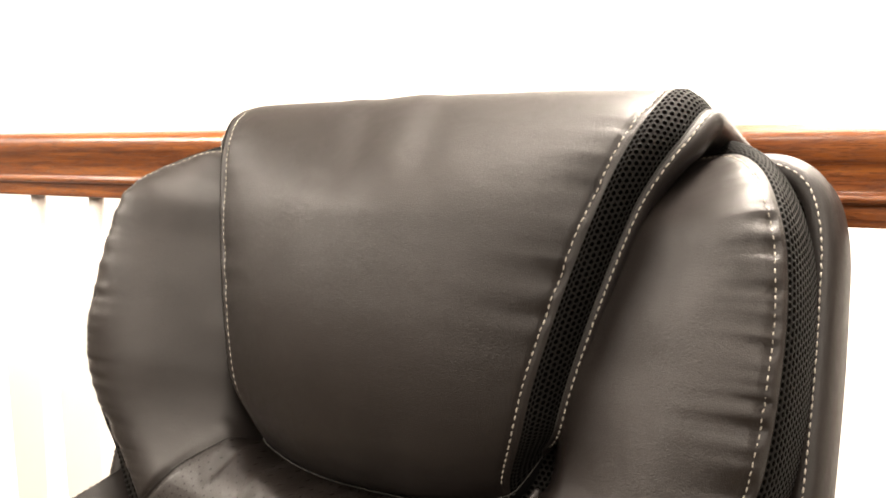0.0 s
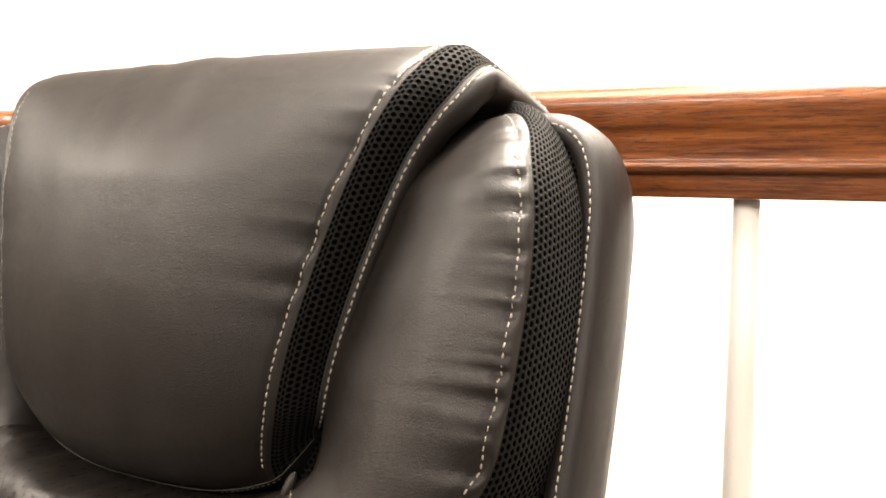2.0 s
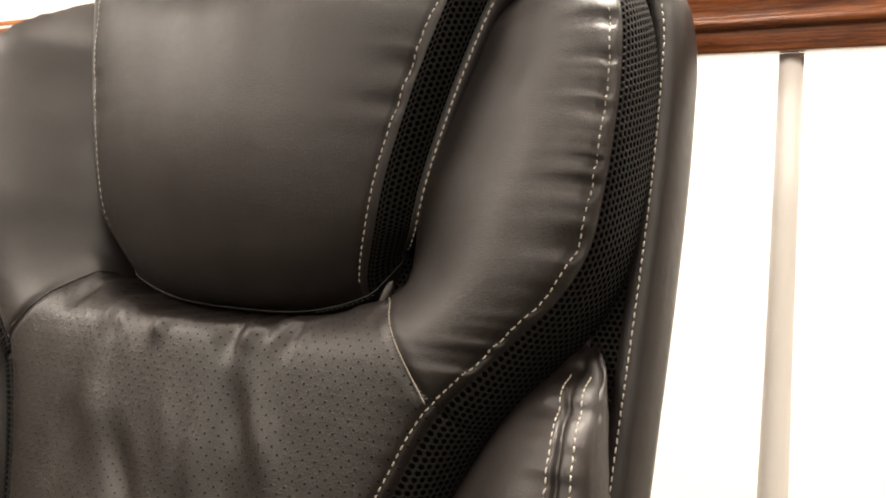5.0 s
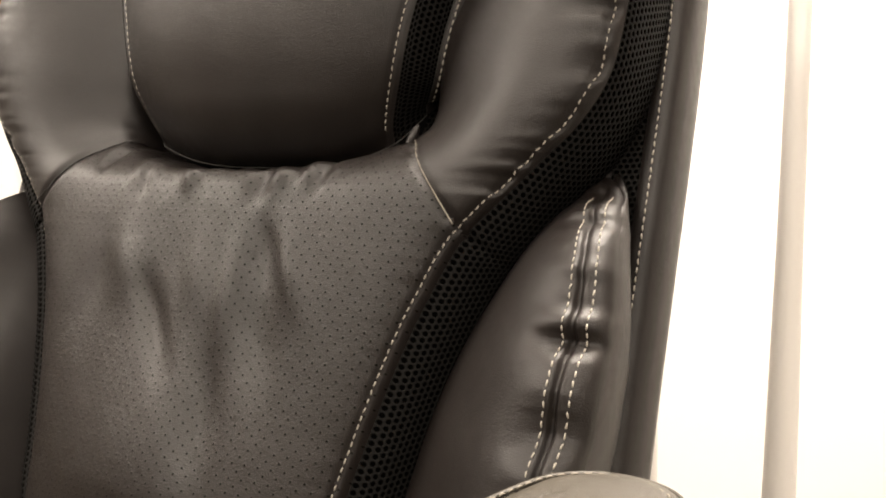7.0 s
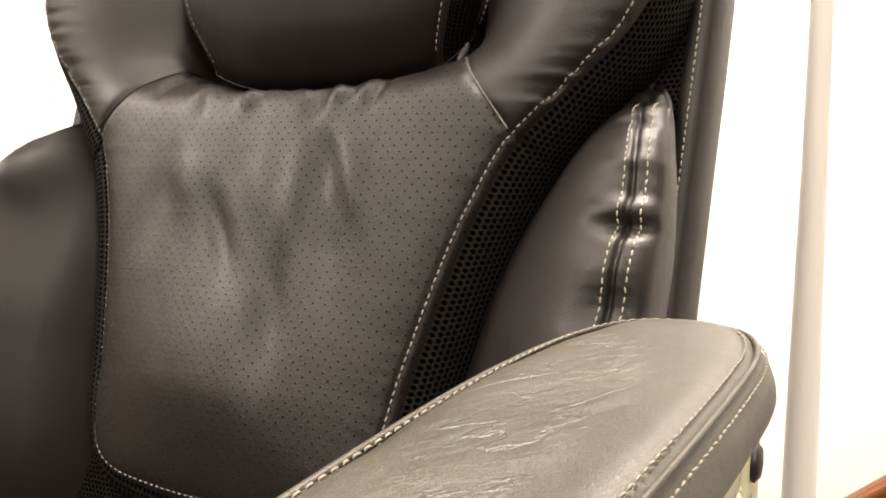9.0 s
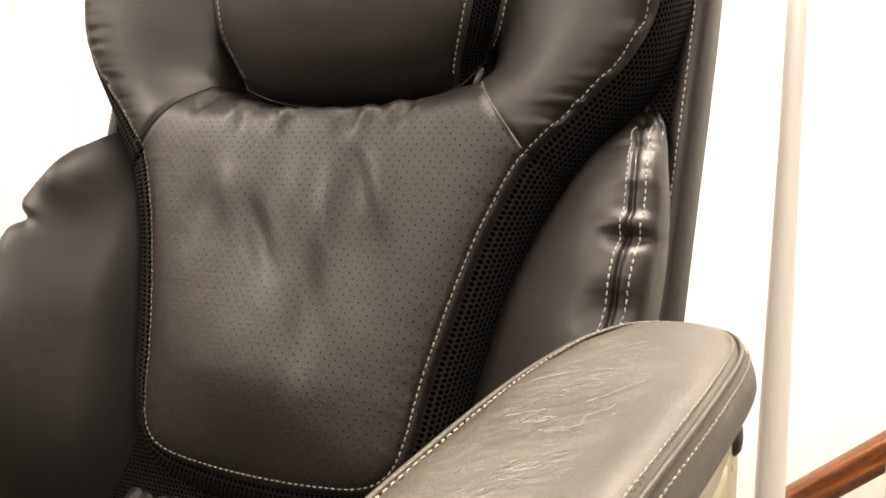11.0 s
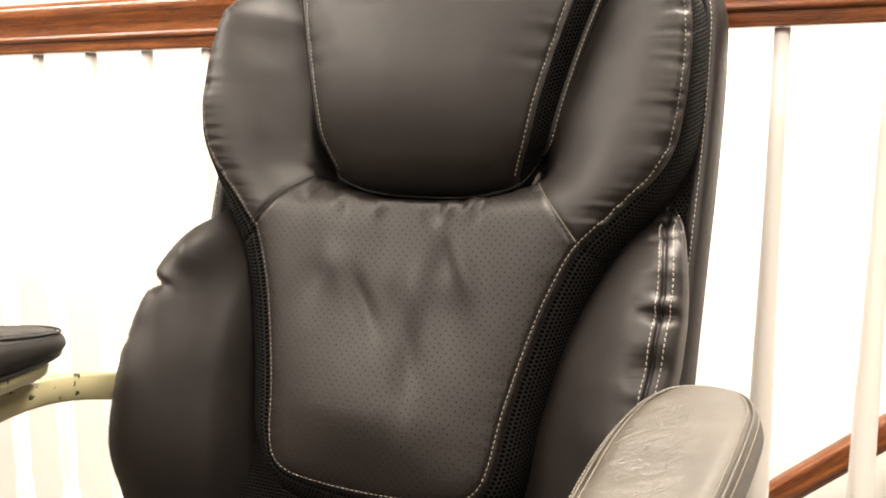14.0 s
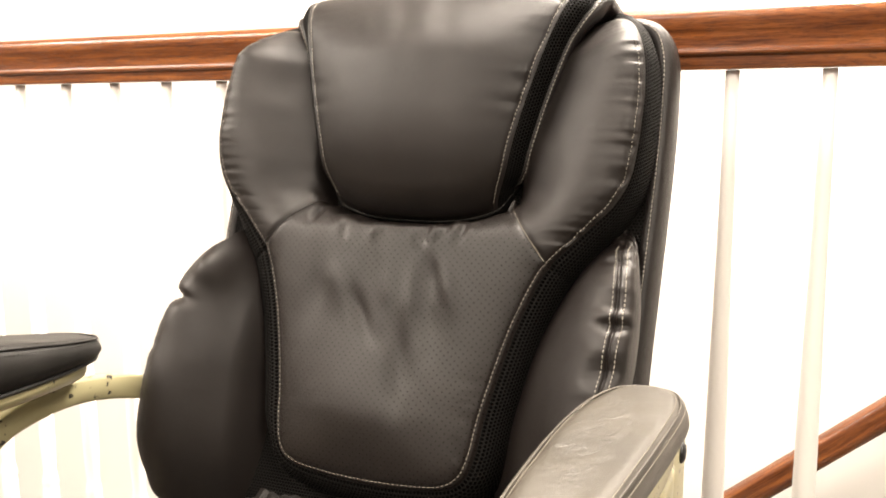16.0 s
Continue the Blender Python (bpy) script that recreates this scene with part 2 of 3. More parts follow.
def stitching(name, points, normals, parent, period=0.0056, length=0.0038, r=0.00054, material=None):
    """A row of short thread stitches that lie on a surface along a line."""
    p, nn = np.array([tuple(q) for q in points]), np.array([tuple(q) for q in normals])
    run = np.concatenate([[0], np.cumsum(np.linalg.norm(np.diff(p, axis=0), axis=1))])
    bm = bmesh.new()
    k, s = 0, 0.001
    while s + length < run[-1]:
        k += 1
        skew = 0.0005 * n1(k * 1.7, 5)
        a = Vector([np.interp(s, run, p[:, c]) for c in range(3)])
        b = Vector([np.interp(s + length, run, p[:, c]) for c in range(3)])
        up = Vector([np.interp(s, run, nn[:, c]) for c in range(3)]).normalized()
        way = (b - a).normalized()
        side = way.cross(up).normalized()
        a, b = a + side * skew, b - side * skew
        rings = []
        for t, wide, high in ((0, 0.35, -0.2), (0.2, 1, 0.7), (0.8, 1, 0.7), (1, 0.35, -0.2)):
            c = a.lerp(b, t) + up * (r * high)
            rings.append([bm.verts.new(c + side * (r * wide * ca) + up * (r * wide * sa)) for ca, sa in ((1, 0), (0.3, 0.9), (-0.3, 0.9), (-1, 0), (0, -0.8))])
        for q, w in zip(rings, rings[1:]):
            for i in range(5):
                bm.faces.new((q[i], q[(i + 1) % 5], w[(i + 1) % 5], w[i]))
        bm.faces.new(rings[0][::-1])
        bm.faces.new(rings[-1])
        s += period * (1 + 0.12 * n1(k * 0.9, 9))
    return tagged(part(name, bm, material or THREAD, parent), "pale grey thread stitches along a seam", kind="stuff")


def tube(points, r, sides=8):
    """A bmesh round bar along a line."""
    pts = [Vector(p) for p in points]
    rows = []
    for i, p in enumerate(pts):
        way = (pts[min(i + 1, len(pts) - 1)] - pts[max(i - 1, 0)]).normalized()
        ref = Vector((0, 0, 1)) if abs(way.z) < 0.9 else Vector((1, 0, 0))
        a = way.cross(ref).normalized()
        b = a.cross(way)
        rows.append([p + a * (r * math.cos(t)) + b * (r * math.sin(t)) for t in [2 * math.pi * k / sides for k in range(sides)]])
    return sheet(rows, True, True)


def lathe(profile, sides=24):
    """A bmesh turned round z from (radius, z) pairs."""
    rows = [[Vector((r * math.cos(t), r * math.sin(t), z)) for t in [2 * math.pi * k / sides for k in range(sides)]] for r, z in profile]
    return sheet(rows, True, True)


def block(x0, x1, y0, y1, z0, z1, bevel=0.0):
    bm = bmesh.new()
    bmesh.ops.create_cube(bm, size=1)
    for v in bm.verts:
        v.co = Vector(((x0 + x1) / 2 + v.co.x * (x1 - x0), (y0 + y1) / 2 + v.co.y * (y1 - y0), (z0 + z1) / 2 + v.co.z * (z1 - z0)))
    if bevel:
        bmesh.ops.bevel(bm, geom=bm.edges[:], offset=bevel, segments=2, affect="EDGES", profile=0.6)
    return bm


def thing(name, label, category, group="", at=(0, 0, 0)):
    ob = new(name)
    ob.location = at
    return tagged(ob, label, category, group)


def setting(name, bm, material, label):
    return tagged(part(name, bm, material, None, "", False), label, name.split("_")[0], kind="structure")


# ---- the setting ----
setting("floor", block(-3.0, 3.2, -3.4, 0.36, -0.30, 0.0), CARPET, "brown carpeted landing floor")
setting("wall_north", block(-3.0, 3.2, 1.25, 1.37, -2.8, 2.5), WALL, "bright white painted wall behind the stairwell")
setting("wall_south", block(-3.0, 3.2, -3.52, -3.4, -0.3, 2.5), TAUPE, "plain taupe painted wall")
setting("wall_east", block(3.2, 3.32, -3.4, 1.25, -2.8, 2.5), TAUPE, "plain taupe painted wall")
setting("wall_west", block(-3.12, -3.0, -3.4, 1.25, -2.8, 2.5), TAUPE, "plain taupe painted wall")
setting("wall_stairwell", block(-3.0, 3.2, 0.24, 0.36, -2.8, -0.302), WALL, "plain white wall below the landing")
setting("floor_stairwell", block(-3.0, 3.2, 0.36, 1.25, -2.9, -2.8), CARPET, "brown carpet at the foot of the stairwell")
setting("ceiling", block(-3.0, 3.2, -3.4, 1.25, 2.5, 2.6), WALL, "plain white ceiling")

RAIL_Y, RAIL_Z = 0.292, 1.025


def railing():
    ob = thing("landing_railing", "stained oak landing handrail on white turned balusters", "railing")
    # (across, up) of the moulded handrail, from the bottom middle round its front and over the top
    half = [(0.020, 0.0), (0.0212, 0.0008), (0.0215, 0.002), (0.0215, 0.0155), (0.0215, 0.0168), (0.0218, 0.0174), (0.0235, 0.0178), (0.0262, 0.0184), (0.0280, 0.0200), (0.0288, 0.0222),
            (0.0283, 0.0243), (0.0268, 0.0258), (0.0245, 0.0264), (0.0234, 0.0267), (0.0231, 0.0273), (0.0230, 0.0290), (0.0235, 0.037), (0.027, 0.048), (0.0315, 0.057), (0.0335, 0.065), (0.0325, 0.072),
            (0.027, 0.0785), (0.016, 0.0815), (0.0, 0.0825)]
    ring = [(-a, b) for a, b in half] + [(a, b) for a, b in reversed(half[:-1])]
    rows = [[Vector((x, RAIL_Y + a, RAIL_Z + b)) for a, b in ring] for x in np.linspace(-2.98, 3.18, 60)]
    part("handrail", sheet(rows, True, True), WOOD, ob, "red-brown stained oak handrail with a moulded profile")
    part("shoe_rail", block(-2.98, 3.18, RAIL_Y - 0.03, RAIL_Y + 0.03, 0.0, 0.022, 0.004), WOOD, ob, "stained oak strip under the balusters")
    turned = [(0.0160, 0.022), (0.0160, 0.20), (0.0145, 0.205), (0.0165, 0.215), (0.0150, 0.225), (0.0125, 0.24), (0.0150, 0.30), (0.0155, 0.40),
              (0.0145, 0.52), (0.0128, 0.64), (0.0110, 0.76), (0.0099, 0.90), (0.0094, 1.024)]
    me = None
    for k in range(-22, 24):
        x = 0.356 + 0.1195 * k
        if me is None:
            b = part("baluster", lathe(turned, 20), WHITE, ob, "white painted turned baluster")
            me = b.data
        else:
            b = tagged(new("baluster", me), "white painted turned baluster")
            b.parent = ob
        b.location = (x, RAIL_Y, 0)


railing()


def stair_handrail():
    ob = thing("stair_handrail", "stained oak stair handrail sloping along the white wall", "handrail")
    slope, x0, z0 = 0.86, 0.40, 0.128
    prof = [(-0.022, -0.046), (0.022, -0.046), (0.026, -0.03), (0.022, -0.02), (0.028, -0.008), (0.022, 0.0), (0.0, 0.004), (-0.022, 0.0), (-0.028, -0.008), (-0.022, -0.02), (-0.026, -0.03)]
    rows = [[Vector((x, 1.18 + a, z0 + 0.006 + (x - x0) * slope + b * 1.6)) for a, b in prof] for x in np.linspace(-2.0, 1.9, 24)]
    part("rail", sheet(rows, True, True), WOOD_SLOPED, ob, "dark brown stained oak rail")
    for x in (-1.6, -0.7, 0.2, 1.1):
        z = z0 + (x - x0) * slope - 0.06
        part("bracket", tube([(x, 1.25, z - 0.05), (x, 1.20, z - 0.05), (x, 1.18, z)], 0.006), BLACK, ob)


stair_handrail()

# ---- the office chair ----
SIN, COS = math.sin(radians(20)), math.cos(radians(20))


def back(x, u, f):
    """A place on the reclined back: x across, u up along it, f forward of it."""
    return Vector((x, u * SIN - f * COS, 0.8 + u * COS + f * SIN))


class Cushion:
    """A padded panel on the back: a closed outline in (x, u) drawn in to a spine, with a height for each place."""

    def __init__(self, outline, count, spine, height, rings=44, power=1.35):
        self.edge = curve(outline, count, True)
        self.run = np.concatenate([[0], np.cumsum(np.linalg.norm(np.diff(np.vstack([self.edge, self.edge[:1]]), axis=0), axis=1))])
        self.spine, self.height = spine, height
        self.steps = [(k / rings) ** power for k in range(rings + 1)]

    def at(self, i, s):
        n = len(self.edge)
        a = self.edge[int(i) % n]
        t = np.array(self.spine(*a))
        x, u = a + (t - a) * s
        return back(x, u, self.height(x, u, float(np.linalg.norm(t - a)) * s, self.run[int(i) % n], s))

    def flat(self, i, s):
        a = self.edge[int(i) % len(self.edge)]
        return a + (np.array(self.spine(*a)) - a) * s

    def rows(self):
        return [[self.at(i, s) for i in range(len(self.edge))] for s in self.steps]

    def normal(self, i, s):
        n = len(self.edge)
        along = self.at(i + 1, s) - self.at(i - 1, s)
        inward = self.at(i, s + 0.01) - self.at(i, max(0, s - 0.01))
        v = along.cross(inward).normalized()
        out = back(0, 0, 1) - back(0, 0, 0)
        return v if v.dot(out) > 0 else -v

    def inset(self, i, metres):
        a = self.edge[int(i) % len(self.edge)]
        return min(0.9, metres / max(1e-4, float(np.linalg.norm(np.array(self.spine(*a)) - a))))

    def seam(self, name, inset, parent, first=0, last=None, lift=0.0, **more):
        idx = [i % len(self.edge) for i in range(first, len(self.edge) + 1 if last is None else last)]
        ss = [self.inset(i, inset) for i in idx]
        rise = (back(0, 0, 1) - back(0, 0, 0)) * lift
        return stitching(name, [self.at(i, s) + rise for i, s in zip(idx, ss)], [self.normal(i, s) for i, s in zip(idx, ss)], parent, **more)


def band(cushion, name, material, parent, levels, label="", low=None, flare=None):
    """A side band from the cushion's edge: levels are (outward metres, f below the edge)."""
    n = len(cushion.edge)
    e = cushion.edge
    rows, base = [], [cushion.height(*e[i], 0.0, cushion.run[i], 0.0) for i in range(n)]
    out = []
    for i in range(n):
        t = e[(i + 1) % n] - e[i - 1]
        v = np.array([t[1], -t[0]]) / max(1e-9, np.linalg.norm(t))
        out.append(v)
    if sum(np.dot(v, e[i] - np.array(cushion.spine(*e[i]))) for i, v in enumerate(out)) < 0:
        out = [-v for v in out]
    for o, d in levels:
        rows.append([back(*(e[i] + out[i] * (o * (flare(*e[i]) if flare else 1))), base[i] + d if low is None or d == 0 else base[i] * (1 - d / low) + low * (d / low)) for i in range(n)])
    deep = [0]
    for (a, b), (c, d) in zip(levels, levels[1:]):
        deep.append(deep[-1] + math.hypot(c - a, d - b))
    bm = sheet(rows, True, False, lambda r, i: (cushion.run[min(i, n)], deep[r]))
    return part(name, bm, material, parent, label)


chair = thing("office_chair", "dark grey leather office chair with pale stitching and chipped cream arms", "chair")

# front of the back: two wings above, a perforated panel below, one padded outline
HALF = [(0, 0.296), (0.12, 0.300), (0.185, 0.320), (0.228, 0.322), (0.257, 0.300), (0.277, 0.258), (0.284, 0.215), (0.285, 0.175), (0.283, 0.135),
        (0.277, 0.098), (0.261, 0.069), (0.238, 0.044), (0.214, 0.018), (0.194, -0.005), (0.179, -0.037), (0.165, -0.076), (0.152, -0.125),
        (0.140, -0.18), (0.133, -0.228), (0.123, -0.256), (0.100, -0.271), (0.05, -0.278), (0, -0.280)]


# the headrest pillow: its edge line in (f, u), and its half width by u
PATH = [(-0.038, 0.050), (-0.024, 0.063), (-0.008, 0.094), (0.006, 0.14), (0.014, 0.20), (0.016, 0.26), (0.012, 0.300), (0.000, 0.331), (-0.023, 0.352), (-0.052, 0.358), (-0.088, 0.359), (-0.118, 0.349), (-0.134, 0.320), (-0.138, 0.28)]
WIDE = [(0.050, 0.110), (0.066, 0.116), (0.090, 0.124), (0.14, 0.134), (0.20, 0.149), (0.26, 0.165), (0.30, 0.177), (0.335, 0.188), (0.358, 0.197)]


WIDE_U = np.linspace(0.0, 0.36, 181)
WIDE_X = np.convolve(np.pad(np.interp(WIDE_U, [q for q, _ in WIDE], [q for _, q in WIDE]), 10, mode="edge"), np.ones(21) / 21, "valid")


def front_spine(x, u):
    return 0.0, min(0.20, max(-0.18, u))


def seam_u(x):
    """Height of the seam between a wing and the perforated panel."""
    a = abs(x)
    return 0.065 + (0.136 - a) * 1.2 if a > 0.136 else 0.065 + (0.136 - a) * 0.25


def hem_u(a):
    """Height of the pillow's hem above the perforated panel."""
    return 0.050 + 0.019 * min(1.2, a / 0.112) ** 3


def front_height(x, u, d, run, s):
    a = abs(x)
    h = u - hem_u(a)
    wing = sstep(0.0, 0.16, u)
    f = (0.011 if x > 0 else 0.026) * wing * min(1.2, (a / 0.285)) ** 2 - 0.040 * sstep(0.25, 0.345, u)
    f -= 0.020 * bell(u - 0.074, 0.034) * sstep(0.23, 0.10, a) + 0.038 * sstep(0.152, 0.118, a) * sstep(-0.018, -0.002, h + 0.005 * n1(x * 75, 5))
    w = float(np.interp(u, WIDE_U, WIDE_X))
    w += 0.006 * n1(u * 22, 77 if x > 0 else 83)
    f -= (0.042 * sstep(w + 0.105, w - 0.008, a) if x > 0 else 0.040 * sstep(w + 0.120, w - 0.012, a)) * sstep(0.02, 0.11, u)
    f += 0.016 * bell(u + 0.20, 0.09) * sstep(0.15, 0.0, a) * sstep(-0.31, -0.19, u)
    f += 0.013 * (1 - math.exp(-d / 0.018)) - 0.006 * math.exp(-d / 0.0035)
    # gathers along the sewn edge
    gather = (max(0.0, n1(run * 105, 3) + 0.15) + 0.6 * max(0.0, n1(run * 230, 13))) * (1 + 0.8 * n1(run * 14, 7))
    f -= (0.0105 if u > 0.02 else 0.0016) * gather * math.exp(-d / (0.012 + 0.007 * n1(run * 40, 2))) * sstep(0.0, 0.006, d)
    f -= 0.0016 * math.exp(-((d - 0.0062) / 0.0016) ** 2)
    # the seam of the wings
    if u < 0.12:
        f -= 0.0035 * bell(u - seam_u(x), 0.0045) * sstep(0.10, 0.13, a)
    # folds of the perforated panel
    if u < 0.07:
        f -= 0.0095 * max(0, n1(x * 92, 11) + 0.05) * bell(h + 0.026, 0.015) * sstep(0.16, 0.12, a)
        f += 0.0009 * n1(x * 34, 21 + u * 3) * bell(u + 0.02, 0.06) * sstep(0.17, 0.12, a)
        for cx in (-0.081, -0.070, -0.027, 0.054, 0.078):
            f += 0.0055 * bell(x - cx, 0.0055) * bell(h + 0.022, 0.012)
        # ridges and valleys: middle, lean, half width, half length, height
        for cx, cu, lean, w, l, rise in ((-0.067, -0.042, -0.25, 0.015, 0.026, 0.0036), (-0.030, -0.080, -0.55, 0.0095, 0.034, -0.0048), (0.032, -0.062, -0.05, 0.008, 0.038, 0.0042),
                                         (0.035, -0.140, -0.12, 0.012, 0.045, -0.0062), (0.056, -0.028, -0.25, 0.009, 0.024, -0.0040), (0.081, -0.040, -0.37, 0.010, 0.030, 0.0046),
                                         (0.064, -0.085, -0.30, 0.011, 0.036, -0.0034), (0.004, -0.050, -0.20, 0.010, 0.028, 0.0026), (-0.098, -0.060, 0.15, 0.012, 0.035, -0.0026)):
            f += rise * bell(x - cx - lean * (u - cu), 1.3 * w) * bell(u - cu, l)
    else:
        blend = sstep(0.07, 0.12, u)
        f += 0.0030 * n1(x * 18, u * 9 + 2) * blend
        f += 0.004 * blend * n1(u * 26 + 3, 4 if x > 0 else 8) * bell(a - 0.15, 0.035) * bell(u - 0.12, 0.09)
    return f


front = Cushion(mirrored(HALF), 760, front_spine, front_height, 62)
rows = front.rows()
flats = [[front.flat(i, s) for i in range(len(front.edge) + 1)] for s in front.steps]
full = sheet(rows, True, False, lambda r, i: tuple(flats[r][i]))
groups = {"panel": [], "right": [], "left": []}
n_edge = len(front.edge)
for k, face in enumerate(full.faces):
    r, i = divmod(k, n_edge)
    x, u = (flats[r][i] + flats[r + 1][i + 1]) / 2
    groups["panel" if u < seam_u(x) else ("right" if x > 0 else "left")].append(face)
full.faces.ensure_lookup_table()


def cut(bm, drop):
    c = bm.copy()
    c.faces.ensure_lookup_table()
    bmesh.ops.delete(c, geom=[c.faces[i] for i in drop], context="FACES")
    return c


full.faces.index_update()
index = {key: [f.index for f in faces] for key, faces in groups.items()}
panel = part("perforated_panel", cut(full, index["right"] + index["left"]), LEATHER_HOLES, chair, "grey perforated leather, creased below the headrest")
wing_r = part("wing_panel", cut(full, index["panel"] + index["left"]), LEATHER, chair, "padded grey leather wing gathered at its sewn edge")
wing_l = part("wing_panel", cut(full, index["panel"] + index["right"]), LEATHER, chair, "padded grey leather wing gathered at its sewn edge")
full.free()
band(front, "mesh_gusset", MESH_WIDE, chair, [(0, 0), (0.005, -0.003), (0.010, -0.012), (0.0145, -0.026), (0.017, -0.045), (0.013, -0.062)], "black spacer mesh side band", low=-0.062, flare=lambda x, u: (1.6 + 0.9 * sstep(-0.10, -0.13, x) * sstep(-0.26, -0.20, u)) * (1 - sstep(-0.01, 0.10, u)) + 0.65 * sstep(-0.01, 0.10, u))
front.seam("stitching", 0.0062, panel)


def seam_line(side):
    xs = np.linspace(0.192, 0.130, 30)
    return [back(side * x, seam_u(x) + 0.001, front_height(side * x, seam_u(x), 0.05, 0, 0.5) + 0.0012) for x in xs]


for side, owner in ((1, wing_r), (-1, wing_l)):
    # the right welt is pale to paint the highlight along its fold
    part("welt", tube(seam_line(side), 0.00045, 6), TAN_THREAD_GLINT if side > 0 else LEATHER, owner, "thin welt along the seam")

fold = bmesh.new()
bmesh.ops.create_icosphere(fold, subdivisions=3, radius=1.0)
for v in fold.verts:
    v.co = back(0.134 + 0.0034 * v.co.x + 0.003 * v.co.y, 0.067 + 0.0100 * v.co.y, -0.022 + 0.0032 * v.co.z)
part("fold", fold, LEATHER, wing_r, "small pinched leather fold at the seam's end")

# headrest pillow, draped over the top of the back


def pillow():
    ob = part("headrest_pillow", bmesh.new(), LEATHER, chair, "smooth padded grey leather headrest")
    path = curve(PATH, 120)
    m = len(path)
    length = np.concatenate([[0], np.cumsum(np.linalg.norm(np.diff(path, axis=0), axis=1))])
    wid = []
    for f, u in path:
        wid.append(np.interp(u, [a for a, b in WIDE], [b for a, b in WIDE]))
    top = int(np.argmax(path[:, 1]))
    for i in range(top, m):
        wid[i] = 0.197 + 0.020 * sstep(0, 0.7, (i - top) / (m - top))
    wid = np.convolve(np.pad(wid, 4, mode="edge"), np.ones(9) / 9, "valid")
    nor = []
    for i in range(m):
        t = path[min(i + 1, m - 1)] - path[max(i - 1, 0)]
        nor.append(np.array([t[1], -t[0]]) / np.linalg.norm(t))
    nor = np.array(nor)

    def place(i, x, off):
        f, u = path[i] + nor[i] * off
        # the lower edge sags in a shallow bow
        bow = 0.019 * (1 - sstep(0.0, 0.085, length[i])) * min(1.15, abs(x) / 0.112) ** 3
        # the seam stands up where it turns over the top
        crown = 0.011 * sstep(0.172, 0.215, x) * sstep(0.325, 0.358, path[i][1])
        return back(x, u + bow + crown, f)

    over = [sstep(0.27, 0.345, path[i][1]) if i < top else 1.0 for i in range(m)]

    def beside(i, side, o, d):
        """A place beside the face: o outwards from its edge, d below it; flatter over the top."""
        return place(i, side * (wid[i] + (o * (1 + 0.55 * over[i]) if o > 0 else o)), d * (1 - 0.28 * over[i]))


    def swell(v, i):
        left = sstep(0.15, -0.75, v)
        v = abs(v)
        edge = 1 - v
        ends = math.sqrt(sstep(0, 0.055, length[i])) * math.sqrt(sstep(0, 0.06, length[-1] - length[i]))
        flat = 1 - 0.97 * sstep(0.24, 0.335, path[i][1])
        puff = 0.025 * flat * (1 - v ** (2.6 - 0.5 * left)) * (0.55 + 0.45 * sstep(0, 0.15, length[i])) * ends + (0.006 - 0.002 * left) * (1 - math.exp(-edge * wid[i] / (0.012 + 0.006 * left))) * ends
        g = max(0.0, n1(length[i] * 85, 31) + 0.1) + 0.5 * max(0.0, n1(length[i] * 190, 37))
        puff -= 0.0085 * (1 - 0.5 * left) * g * math.exp(-edge * wid[i] / 0.018) * sstep(0, 0.006, edge * wid[i]) * sstep(0.1, 0.2, length[i])
        puff -= 0.0014 * math.exp(-((edge * wid[i] - 0.0055) / 0.0016) ** 2)
        return puff

    cross = [math.copysign(1 - (1 - abs(t)) ** 1.6, t) for t in np.linspace(-1, 1, 101)]
    rows = [[place(i, v * wid[i], swell(v, i) * (1 if i else 0.0) + (0.0015 * n1(v * 4, i * 0.03) + 0.0024 * n1(v * 5.5 + i * 0.035, 51) * sstep(0.18, 0.30, path[i][1])) * (1 - abs(v))) for v in cross] for i in range(m)]
    bm = sheet(rows)
    bm.to_mesh(ob.data)
    bm.free()
    ob.data.polygons.foreach_set("use_smooth", [True] * len(ob.data.polygons))
    # bottom roll that closes the pillow towards the back
    sides = [(0.004, -0.003), (0.008, -0.012), (0.013, -0.027)]
    hem = [place(0, -wid[0] - o, d) for o, d in reversed(sides)] + [place(0, v * wid[0], 0) for v in cross] + [place(0, wid[0] + o, d) for o, d in sides]
    under = [[p + (back(o * p.x * 8, du, df) - back(0, 0, 0)) for p in hem] for o, du, df in ((0, 0, 0), (0.0005, -0.0025, -0.003), (0.001, -0.003, -0.010), (0.001, -0.001, -0.020), (-0.004, 0.008, -0.032))]
    # its black stands in for the shade under the hem
    part("lower_edge", sheet(under), HEM_SHADE, ob, "hem underside, blackened to paint its shade")
    for side in (1, -1):
        levels = [(0, 0), (0.0035, -0.003), (0.008, -0.012), (0.0115, -0.021), (0.013, -0.027)]
        net = [[beside(i, side, o, d) for i in range(m)] for o, d in levels]
        part("mesh_strip", sheet(net, False, False, lambda r, i: (length[i], r * 0.0078)), MESH, ob, "black spacer mesh strip")
        lip = [(0.013, -0.027), (0.0145, -0.0268), (0.0180, -0.029), (0.0200, -0.035), (0.0190, -0.044), (0.014, -0.050), (-0.02, -0.054)]
        roll = [[beside(i, side, o, d + 0.4 * over[i] * min(0.0, d + 0.027)) for i in range(m)] for o, d in lip]
        part("side_welt", sheet(roll), LEATHER, ob, "grey leather edge roll")
        pts = [beside(i, side, 0.0166, -0.0274) for i in range(2, m - 2)]
        fw = [(place(i, side * wid[i], 0.01) - place(i, side * (wid[i] - 0.004), 0)).normalized() for i in range(2, m - 2)]
        stitching("stitching", pts, fw, ob)
